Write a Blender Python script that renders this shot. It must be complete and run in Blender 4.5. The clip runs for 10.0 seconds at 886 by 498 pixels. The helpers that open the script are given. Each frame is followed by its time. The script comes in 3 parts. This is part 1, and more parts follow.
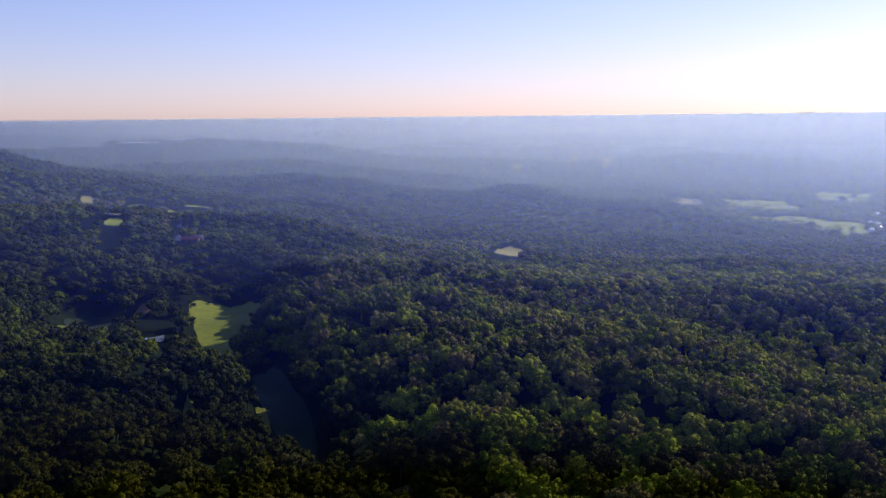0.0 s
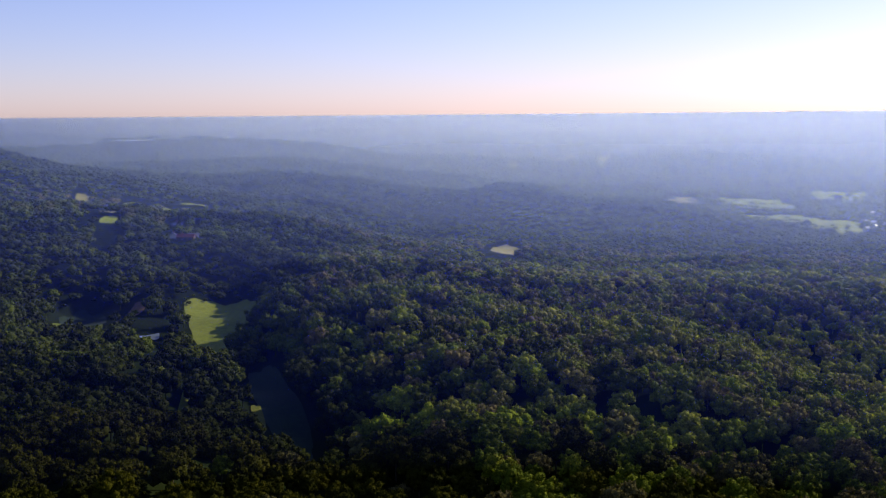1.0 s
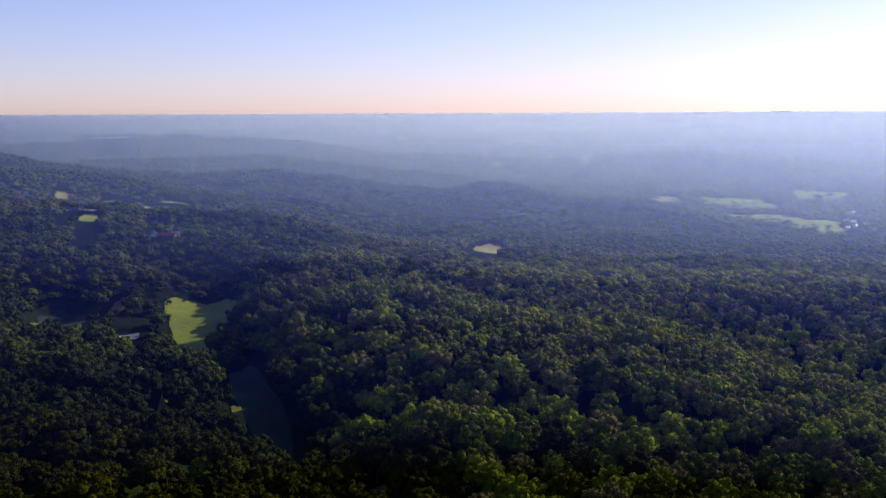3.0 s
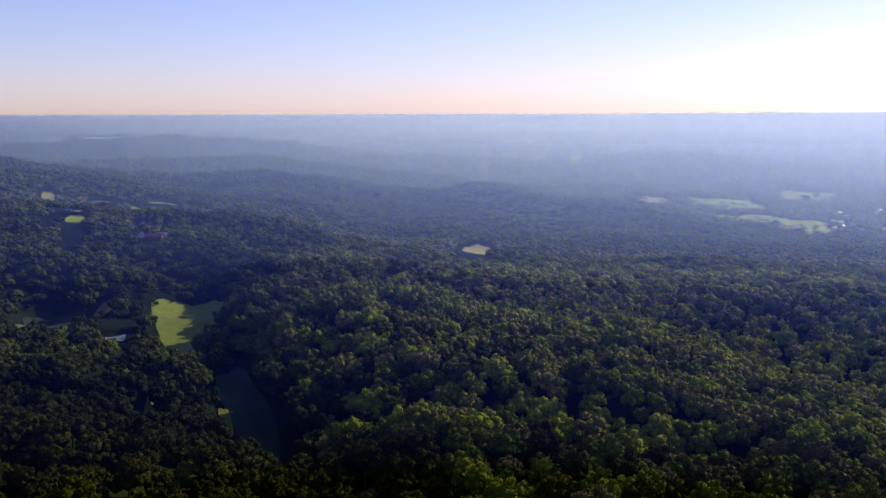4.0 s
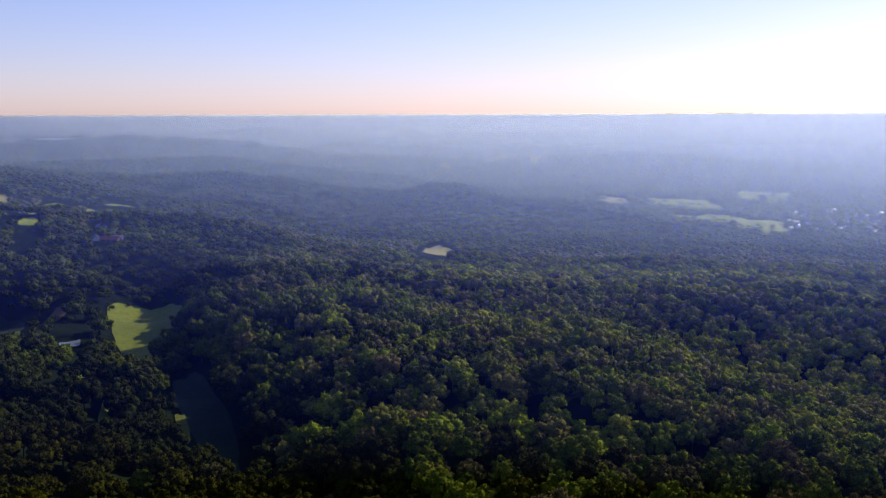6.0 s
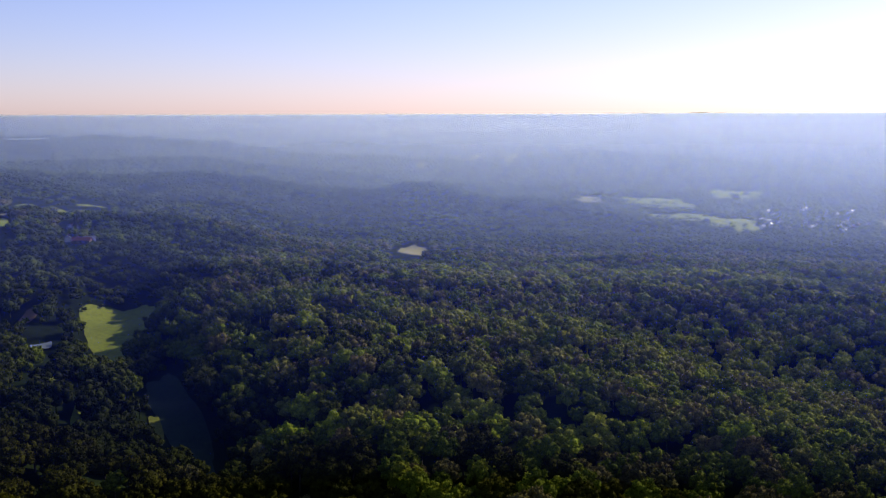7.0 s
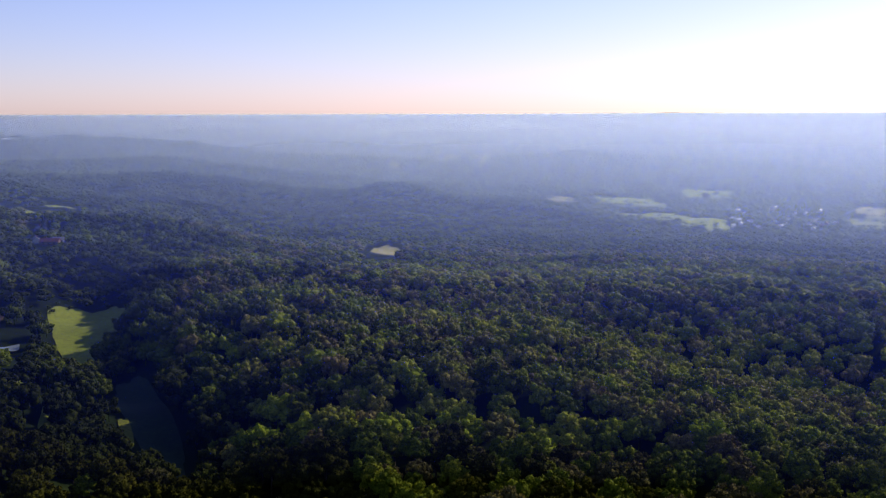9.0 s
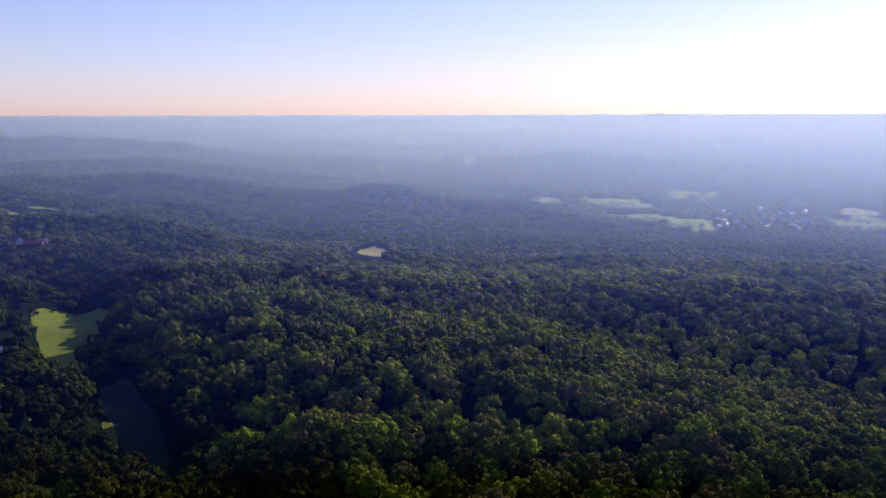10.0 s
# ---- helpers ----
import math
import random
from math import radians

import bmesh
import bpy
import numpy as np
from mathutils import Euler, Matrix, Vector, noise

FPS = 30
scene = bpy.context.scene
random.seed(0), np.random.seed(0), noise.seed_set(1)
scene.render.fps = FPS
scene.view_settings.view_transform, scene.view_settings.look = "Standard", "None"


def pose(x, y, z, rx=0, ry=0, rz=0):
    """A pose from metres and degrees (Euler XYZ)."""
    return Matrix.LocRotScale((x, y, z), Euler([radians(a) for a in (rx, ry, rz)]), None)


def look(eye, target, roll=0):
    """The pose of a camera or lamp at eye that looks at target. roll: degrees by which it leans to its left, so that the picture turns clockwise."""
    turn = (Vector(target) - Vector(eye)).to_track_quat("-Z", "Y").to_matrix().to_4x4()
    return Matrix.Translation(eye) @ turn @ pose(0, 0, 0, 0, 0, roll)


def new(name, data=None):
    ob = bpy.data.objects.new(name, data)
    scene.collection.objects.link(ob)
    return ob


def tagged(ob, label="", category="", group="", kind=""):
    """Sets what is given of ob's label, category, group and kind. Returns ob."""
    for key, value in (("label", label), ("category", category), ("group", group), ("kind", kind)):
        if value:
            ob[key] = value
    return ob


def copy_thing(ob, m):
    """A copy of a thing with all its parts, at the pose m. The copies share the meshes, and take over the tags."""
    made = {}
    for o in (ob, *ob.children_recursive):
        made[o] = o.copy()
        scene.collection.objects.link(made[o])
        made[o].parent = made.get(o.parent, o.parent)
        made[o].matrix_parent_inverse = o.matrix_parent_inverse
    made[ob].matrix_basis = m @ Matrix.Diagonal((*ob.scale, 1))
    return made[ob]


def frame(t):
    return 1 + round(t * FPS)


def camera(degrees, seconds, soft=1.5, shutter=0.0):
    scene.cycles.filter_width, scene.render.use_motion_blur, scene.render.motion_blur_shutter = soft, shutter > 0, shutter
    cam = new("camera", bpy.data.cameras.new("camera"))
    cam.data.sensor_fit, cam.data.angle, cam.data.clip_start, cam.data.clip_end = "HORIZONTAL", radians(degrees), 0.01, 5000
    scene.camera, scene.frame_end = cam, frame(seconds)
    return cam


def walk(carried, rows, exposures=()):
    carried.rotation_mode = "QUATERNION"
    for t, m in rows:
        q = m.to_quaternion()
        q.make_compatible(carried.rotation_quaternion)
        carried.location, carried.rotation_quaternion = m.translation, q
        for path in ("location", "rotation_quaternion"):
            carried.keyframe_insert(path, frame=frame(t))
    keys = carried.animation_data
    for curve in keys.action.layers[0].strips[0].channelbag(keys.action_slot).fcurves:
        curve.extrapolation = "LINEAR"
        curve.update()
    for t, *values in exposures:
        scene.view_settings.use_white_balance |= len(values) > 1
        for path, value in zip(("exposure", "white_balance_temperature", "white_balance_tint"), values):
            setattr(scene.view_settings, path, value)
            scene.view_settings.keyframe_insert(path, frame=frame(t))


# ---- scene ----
EYE = 125.0
cam = camera(49.37, 10.0, soft=1.15)
# seconds, metres from the first eye, degrees of turn
PATH = [
    (0.0, 0.0, 0.0, 0.0, 82.276, 0.595, -0.063),
    (0.5, 0.012, 0.17, -0.075, 82.231, 0.553, -0.167),
    (1.0, 0.046, 0.403, -0.11, 82.167, 0.504, -0.299),
    (1.5, 0.114, 0.745, -0.141, 82.126, 0.429, -0.424),
    (2.0, 0.193, 1.219, -0.141, 82.092, 0.387, -0.582),
    (2.5, 0.287, 1.788, -0.117, 82.074, 0.332, -0.92),
    (3.0, 0.39, 2.423, -0.064, 82.083, 0.28, -1.274),
    (4.5, 0.957, 4.504, 0.219, 82.108, 0.201, -2.185),
    (5.0, 1.2, 5.066, 0.314, 82.123, 0.192, -2.51),
    (5.5, 1.4, 5.48, 0.39, 82.152, 0.178, -3.335),
    (5.7, 1.45, 5.58, 0.405, 82.148, 0.18, -3.687),
    (6.8, 1.6, 5.741, 0.42, 82.109, 0.201, -5.498),
    (7.0, 1.617, 5.756, 0.42, 82.104, 0.205, -5.709),
    (7.5, 1.663, 5.827, 0.406, 82.084, 0.23, -6.087),
    (8.0, 1.743, 5.956, 0.368, 82.087, 0.214, -6.469),
    (8.5, 1.88, 6.19, 0.311, 82.102, 0.199, -6.816),
    (9.0, 2.036, 6.55, 0.254, 82.098, 0.188, -7.311),
    (9.5, 2.261, 6.958, 0.164, 82.106, 0.173, -7.771),
    (10.0, 2.554, 7.35, 0.079, 82.169, 0.175, -8.086),
]
walk(cam, [(t, pose(x, y, EYE + z, rx, ry, rz)) for t, x, y, z, rx, ry, rz in PATH],
     exposures=[(0.0, 0.2, 5980, 14), (10.0, 0.18, 5980, 14)])

# ---- light ----
SUN_AZ, SUN_EL = 54.0, 28.0
world = bpy.data.worlds.new("sky")
scene.world = world
world.use_nodes = True
wt = world.node_tree
bg = wt.nodes["Background"]
sky = wt.nodes.new("ShaderNodeTexSky")
sky.sky_type = "NISHITA"
sky.sun_disc = False
sky.sun_elevation, sky.sun_rotation = radians(SUN_EL), radians(SUN_AZ)
sky.altitude, sky.air_density, sky.dust_density, sky.ozone_density = 200, 1.0, 0.4, 3.6
hue = wt.nodes.new("ShaderNodeMix")
hue.data_type, hue.blend_type = "RGBA", "MULTIPLY"
hue.inputs[0].default_value, hue.inputs[7].default_value = 1.0, (1.17, 0.935, 1.12, 1)
wt.links.new(sky.outputs["Color"], hue.inputs[6])
wt.links.new(hue.outputs[2], bg.inputs["Color"])
bg.inputs["Strength"].default_value = 0.112
sun = new("sun", bpy.data.lights.new("sun", "SUN"))
sun.data.energy, sun.data.angle, sun.data.color = 5.0, radians(0.6), (1.0, 0.88, 0.53)
a, e = radians(SUN_AZ), radians(SUN_EL)
sun.matrix_world = look((0, 0, 300), (-math.sin(a) * math.cos(e), -math.cos(a) * math.cos(e), 300 - math.sin(e)))


# ---- materials ----
def nodes_of(name):
    m = bpy.data.materials.new(name)
    m.use_nodes = True
    m.node_tree.nodes.clear()
    return m, m.node_tree.nodes, m.node_tree.links


def ramp_node(nd, stops):
    r = nd.new("ShaderNodeValToRGB")
    el = r.color_ramp.elements
    while len(el) < len(stops):
        el.new(0.5)
    for k, (p, c) in zip(el, stops):
        k.position, k.color = p, (*c, 1)
    return r


def noise_node(nd, lk, scale, detail=3.0, rough=0.55, space=None):
    n = nd.new("ShaderNodeTexNoise")
    n.inputs["Scale"].default_value, n.inputs["Detail"].default_value, n.inputs["Roughness"].default_value = scale, detail, rough
    if space is None:
        g = nd.new("ShaderNodeNewGeometry")
        lk.new(g.outputs["Position"], n.inputs["Vector"])
    else:
        lk.new(space, n.inputs["Vector"])
    return n


def mixed(nd, lk, kind, fac, a, b):
    m = nd.new("ShaderNodeMix")
    m.data_type, m.blend_type = "RGBA", kind
    for sock, v in ((m.inputs[0], fac), (m.inputs[6], a), (m.inputs[7], b)):
        if isinstance(v, (int, float)):
            sock.default_value = v
        elif isinstance(v, tuple):
            sock.default_value = (*v, 1)
        else:
            lk.new(v, sock)
    return m.outputs[2]


def foliage(name, stops, source, glow=0.30):
    """Leaves: diffuse and shining through. source: 'object' or the name of a tint attribute."""
    m, nd, lk = nodes_of(name)
    if source == "object":
        src = nd.new("ShaderNodeObjectInfo").outputs["Random"]
    else:
        at = nd.new("ShaderNodeAttribute")
        at.attribute_name = source
        src = at.outputs["Fac"]
    r = ramp_node(nd, stops)
    lk.new(src, r.inputs["Fac"])
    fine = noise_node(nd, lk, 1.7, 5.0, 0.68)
    # mottling that paints dark bluish gaps and bright warm leaf tops
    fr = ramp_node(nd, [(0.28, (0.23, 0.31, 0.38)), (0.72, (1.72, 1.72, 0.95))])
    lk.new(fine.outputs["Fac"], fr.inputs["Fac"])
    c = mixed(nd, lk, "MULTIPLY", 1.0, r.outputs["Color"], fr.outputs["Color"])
    p = nd.new("ShaderNodeBsdfPrincipled")
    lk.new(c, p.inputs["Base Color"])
    b = nd.new("ShaderNodeBump")
    b.inputs["Strength"].default_value, b.inputs["Distance"].default_value = 1.0, 0.6
    lk.new(fine.outputs["Fac"], b.inputs["Height"])
    lk.new(b.outputs[0], p.inputs["Normal"])
    p.inputs["Roughness"].default_value = 0.7
    p.inputs["Specular IOR Level"].default_value = 0.02
    tr = nd.new("ShaderNodeBsdfTranslucent")
    warm = mixed(nd, lk, "MULTIPLY", 1.0, c, (1.5, 1.5, 0.4))
    lk.new(warm, tr.inputs["Color"])
    mx = nd.new("ShaderNodeMixShader")
    mx.inputs[0].default_value = glow
    lk.new(p.outputs[0], mx.inputs[1])
    lk.new(tr.outputs[0], mx.inputs[2])
    out = nd.new("ShaderNodeOutputMaterial")
    lk.new(mx.outputs[0], out.inputs[0])
    return m


def surface(name, stops, scale, fine=1.0, rough=0.9, bump=0.0, spec=0.2):
    """A rough surface with colour at two scales and a little relief."""
    m, nd, lk = nodes_of(name)
    n = noise_node(nd, lk, scale, 5.0, 0.6)
    r = ramp_node(nd, stops)
    lk.new(n.outputs["Fac"], r.inputs["Fac"])
    n2 = noise_node(nd, lk, fine, 3.0, 0.6)
    r2 = ramp_node(nd, [(0.3, (0.72, 0.72, 0.72)), (0.7, (1.22, 1.22, 1.22))])
    lk.new(n2.outputs["Fac"], r2.inputs["Fac"])
    p = nd.new("ShaderNodeBsdfPrincipled")
    lk.new(mixed(nd, lk, "MULTIPLY", 1.0, r.outputs["Color"], r2.outputs["Color"]), p.inputs["Base Color"])
    p.inputs["Roughness"].default_value = rough
    p.inputs["Specular IOR Level"].default_value = spec
    if bump:
        b = nd.new("ShaderNodeBump")
        b.inputs["Strength"].default_value, b.inputs["Distance"].default_value = 1.0, bump
        lk.new(n2.outputs["Fac"], b.inputs["Height"])
        lk.new(b.outputs[0], p.inputs["Normal"])
    out = nd.new("ShaderNodeOutputMaterial")
    lk.new(p.outputs[0], out.inputs[0])
    return m


GREENS = [(0.0, (0.026, 0.031, 0.004)), (0.2, (0.060, 0.069, 0.006)), (0.40, (0.120, 0.146, 0.014)), (0.54, (0.158, 0.126, 0.062)),
          (0.7, (0.168, 0.202, 0.016)), (0.84, (0.228, 0.248, 0.018)), (0.93, (0.205, 0.178, 0.072)), (1.0, (0.255, 0.258, 0.026))]
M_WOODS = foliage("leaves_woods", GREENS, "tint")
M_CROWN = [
    # green cut darker: dim light on near crowns is put into the colour
    foliage("leaves_dimmed_green", [(0.0, (0.020, 0.022, 0.003)), (1.0, (0.056, 0.053, 0.005))], "object"),
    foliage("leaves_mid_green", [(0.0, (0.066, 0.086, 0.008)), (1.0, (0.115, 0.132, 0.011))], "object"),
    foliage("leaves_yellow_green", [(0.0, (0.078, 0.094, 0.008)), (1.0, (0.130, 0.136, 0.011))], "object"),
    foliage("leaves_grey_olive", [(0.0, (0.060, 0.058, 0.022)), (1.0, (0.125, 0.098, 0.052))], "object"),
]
M_BARK = surface("bark", [(0.3, (0.05, 0.038, 0.028)), (0.7, (0.12, 0.095, 0.07))], 1.2, 6.0, bump=0.05)
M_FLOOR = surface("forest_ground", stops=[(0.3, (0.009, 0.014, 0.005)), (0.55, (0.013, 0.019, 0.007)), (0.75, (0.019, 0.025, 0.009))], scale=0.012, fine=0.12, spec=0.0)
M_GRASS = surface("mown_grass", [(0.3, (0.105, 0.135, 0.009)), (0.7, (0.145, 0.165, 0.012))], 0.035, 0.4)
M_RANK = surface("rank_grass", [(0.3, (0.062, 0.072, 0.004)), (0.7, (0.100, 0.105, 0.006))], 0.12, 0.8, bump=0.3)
# near-black grass: the fields' shade is painted into its colour
M_SHADED_GRASS = surface("shaded_grass", [(0.3, (0.008, 0.019, 0.006)), (0.7, (0.014, 0.028, 0.008))], 0.05, 0.4)
M_HAY = surface("hay_meadow", [(0.3, (0.17, 0.22, 0.010)), (0.7, (0.27, 0.295, 0.02))], 0.03, 0.35)
M_TAN = surface("tan_stubble", [(0.3, (0.19, 0.18, 0.045)), (0.7, (0.28, 0.25, 0.08))], 0.05, 0.4)
M_DRY = surface("dry_grass", [(0.3, (0.24, 0.23, 0.05)), (0.7, (0.33, 0.29, 0.09))], 0.03, 0.35)
M_REED = surface("reed_grass", [(0.3, (0.085, 0.060, 0.014)), (0.7, (0.16, 0.10, 0.025))], 0.08, 0.5)
M_WALL = surface("pale_plaster", [(0.3, (0.55, 0.53, 0.49)), (0.7, (0.68, 0.66, 0.62))], 0.4, 3.0)
M_BOARD = surface("brown_boarding", [(0.3, (0.10, 0.07, 0.05)), (0.7, (0.17, 0.12, 0.09))], 0.4, 3.0)
M_ROOF = surface("grey_shingle", [(0.3, (0.16, 0.16, 0.17)), (0.7, (0.26, 0.25, 0.25))], 0.6, 5.0)
M_TIN = surface("tin_roofing", [(0.3, (0.46, 0.47, 0.48)), (0.7, (0.60, 0.61, 0.62))], 0.6, 5.0, rough=0.56, spec=0.5)
M_REDROOF = surface("red_tile", [(0.3, (0.15, 0.055, 0.042)), (0.7, (0.22, 0.085, 0.06))], 0.6, 5.0)
M_GLASS = surface("window_glass", [(0.3, (0.02, 0.025, 0.03)), (0.7, (0.03, 0.035, 0.04))], 0.5, 2.0, rough=0.08, spec=0.6)


def water_material(name, rough, ripple, depth, colour):
    m, nd, lk = nodes_of(name)
    p = nd.new("ShaderNodeBsdfPrincipled")
    p.inputs["Base Color"].default_value = (*colour, 1)
    p.inputs["Roughness"].default_value, p.inputs["IOR"].default_value = rough, 1.33
    n = noise_node(nd, lk, 0.6, 2.0)
    b = nd.new("ShaderNodeBump")
    b.inputs["Strength"].default_value, b.inputs["Distance"].default_value = ripple, depth
    lk.new(n.outputs["Fac"], b.inputs["Height"])
    lk.new(b.outputs[0], p.inputs["Normal"])
    out = nd.new("ShaderNodeOutputMaterial")
    lk.new(p.outputs[0], out.inputs[0])
    return m


# base colour paled to put some sky reflection into the pond
M_WATER = water_material("still_water", 0.06, 0.2, 0.02, (0.17, 0.20, 0.24))
# pale base colour paints the sky's reflection on the lake
M_LAKE = water_material("sky_sheen_water", 0.12, 0.1, 0.02, (0.62, 0.66, 0.68))


def haze_material(name, radius, foot, head, top, most, colour, east):
    """A tinted sheet in place of hazy air: clear at its foot, thickest at the height head, gone again at top."""
    m, nd, lk = nodes_of(name)
    g = nd.new("ShaderNodeNewGeometry")
    s = nd.new("ShaderNodeSeparateXYZ")
    lk.new(g.outputs["Position"], s.inputs[0])

    def ramped(lo, hi, kind):
        k = nd.new("ShaderNodeMapRange")
        k.interpolation_type = kind
        for i, v in enumerate((lo, hi, 0.0, 1.0)):
            k.inputs[i + 1].default_value = v
        lk.new(s.outputs["Z"], k.inputs[0])
        return k.outputs[0]

    def math_node(op, a, b):
        k = nd.new("ShaderNodeMath")
        k.operation = op
        for i, v in enumerate((a, b)):
            if isinstance(v, (int, float)):
                k.inputs[i].default_value = v
            else:
                lk.new(v, k.inputs[i])
        return k.outputs[0]

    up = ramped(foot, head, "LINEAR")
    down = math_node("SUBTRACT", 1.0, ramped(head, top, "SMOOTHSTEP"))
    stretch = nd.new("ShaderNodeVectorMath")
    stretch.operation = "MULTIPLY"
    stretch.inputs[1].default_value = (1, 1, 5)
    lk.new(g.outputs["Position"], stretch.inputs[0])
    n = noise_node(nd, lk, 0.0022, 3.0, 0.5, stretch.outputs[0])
    # patchy, and denser to the east for the brighter haze towards the sun
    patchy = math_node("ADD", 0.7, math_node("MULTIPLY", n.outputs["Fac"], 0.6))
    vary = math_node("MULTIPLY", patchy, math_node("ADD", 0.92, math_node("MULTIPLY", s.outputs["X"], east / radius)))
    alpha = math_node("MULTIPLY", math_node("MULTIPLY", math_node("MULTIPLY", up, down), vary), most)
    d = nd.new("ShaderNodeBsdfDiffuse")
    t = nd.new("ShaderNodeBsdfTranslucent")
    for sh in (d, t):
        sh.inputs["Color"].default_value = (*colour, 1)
    both = nd.new("ShaderNodeMixShader")
    both.inputs[0].default_value = 0.8
    lk.new(d.outputs[0], both.inputs[1])
    lk.new(t.outputs[0], both.inputs[2])
    clear = nd.new("ShaderNodeBsdfTransparent")
    mx = nd.new("ShaderNodeMixShader")
    lk.new(alpha, mx.inputs[0])
    lk.new(clear.outputs[0], mx.inputs[1])
    lk.new(both.outputs[0], mx.inputs[2])
    out = nd.new("ShaderNodeOutputMaterial")
    lk.new(mx.outputs[0], out.inputs[0])
    return m


# ---- mesh helpers ----
def mesh_from(name, verts, faces, material, tint=None, smooth=False):
    """A mesh from arrays of corners and of triangles or quads."""
    verts, faces = np.asarray(verts, np.float32), np.asarray(faces, np.int32)
    n, k = faces.shape
    me = bpy.data.meshes.new(name)
    me.vertices.add(len(verts))
    me.vertices.foreach_set("co", verts.ravel())
    me.loops.add(n * k)
    me.loops.foreach_set("vertex_index", faces.ravel())
    me.polygons.add(n)
    me.polygons.foreach_set("loop_start", np.arange(0, n * k, k, dtype=np.int32))
    me.polygons.foreach_set("loop_total", np.full(n, k, np.int32))
    me.polygons.foreach_set("use_smooth", np.broadcast_to(np.asarray(smooth, bool), n).copy())
    me.update(calc_edges=True)
    if tint is not None:
        me.attributes.new("tint", "FLOAT", "POINT").data.foreach_set("value", np.asarray(tint, np.float32))
    me.materials.append(material)
    return me


def child(name, mesh, parent, label=""):
    ob = new(name, mesh)
    ob.parent = parent
    return tagged(ob, label)


def part(name, bm, material, parent, label=""):
    me = bpy.data.meshes.new(name)
    bm.to_mesh(me)
    bm.free()
    me.materials.append(material)
    return child(name, me, parent, label)


# ---- the lie of the land ----
# heights along five bearings from the overlook
BEARINGS = (-21, -11, -1, 10, 23)
R_KNOTS = (0, 250, 340, 420, 500, 600, 720, 860, 1050, 1300, 1600, 1900, 2400, 3000, 3600, 4300, 4850, 5000)
HEIGHTS = [
    (12, 30, 28, 24, 22, 25, 32, 40, 44, 44, 36, 20, 10, 26, 50, 82, 112, 104),
    (12, 23, 26, 27, 27, 26, 28, 26, 20, 13, 8, 2, 4, 22, 48, 84, 115, 106),
    (12, 20, 23, 26, 30, 25, 12, -2, -16, -24, -26, -28, -30, -20, 24, 78, 119, 108),
    (12, 19, 25, 23, 21, 17, 7, -8, -26, -38, -52, -62, -60, -38, 10, 78, 123, 112),
    (12, 18, 18, 17, 17, 15, 6, -8, -25, -44, -66, -76, -78, -58, 2, 80, 128, 116),
]


def hashed(i, j, seed):
    h = np.sin(i * 127.1 + j * 311.7 + seed * 74.7) * 43758.5453
    return h - np.floor(h)


def value_noise(x, y, cell, seed=0):
    x, y = np.asarray(x, float) / cell, np.asarray(y, float) / cell
    i, j = np.floor(x), np.floor(y)
    u, v = x - i, y - j
    u, v = u * u * (3 - 2 * u), v * v * (3 - 2 * v)
    top = hashed(i, j, seed) * (1 - u) + hashed(i + 1, j, seed) * u
    low = hashed(i, j + 1, seed) * (1 - u) + hashed(i + 1, j + 1, seed) * u
    return (top * (1 - v) + low * v) * 2 - 1


def hill(x, y, cx, cy, height, across, along):
    """A rounded hill, across and along the line from the origin to it."""
    d = math.hypot(cx, cy)
    ux, uy = cx / d, cy / d
    s, t = (x - cx) * uy - (y - cy) * ux, (x - cx) * ux + (y - cy) * uy
    return height * np.exp(-0.5 * ((s / across) ** 2 + (t / along) ** 2))


def along_line(x, y, pts, height, width):
    """A spur (height over 0) or a ravine along a broken line."""
    best = np.full(np.shape(x), 1e9)
    for (ax, ay), (bx, by) in zip(pts, pts[1:]):
        k = np.clip(((x - ax) * (bx - ax) + (y - ay) * (by - ay)) / ((bx - ax) ** 2 + (by - ay) ** 2), 0, 1)
        best = np.minimum(best, np.hypot(x - ax - k * (bx - ax), y - ay - k * (by - ay)))
    return height * np.exp(-0.5 * (best / width) ** 2)


HILLS = [
    (-29.5, 1400, 60, 110, 260), (-7.5, 1520, 22, 140, 190), (-3.5, 1520, 20, 60, 160), (4.6, 1500, 40, 72, 130), (10.5, 1560, 27, 90, 120), (15, 1580, 10, 60, 90),
    (-8, 2300, 26, 210, 150), (-20, 2700, 12, 160, 110), (-14.8, 2900, 30, 130, 130), (-7, 2950, 26, 220, 130), (15, 2850, 42, 260, 170), (24, 2780, 30, 330, 190),
    (5, 3500, 24, 500, 140), (-26, 3000, 10, 200, 200),
]
LAKE = (-17.4, 2985, 64, 54, 110)


def at(bearing, r):
    """The place at a bearing in degrees and a distance from the overlook."""
    return r * math.sin(math.radians(bearing)), r * math.cos(math.radians(bearing))


# the valley at the foot of the wooded spur, the ravine across the eastern slope, the small glens
VALLEY = [at(-5, 255), at(-8.4, 315), at(-10, 365), at(-11.8, 430), at(-14, 480), at(-14, 560), at(-13, 640)]
RAVINE = [at(6, 540), at(13, 522), at(20, 492), at(25, 435), at(33, 400)]


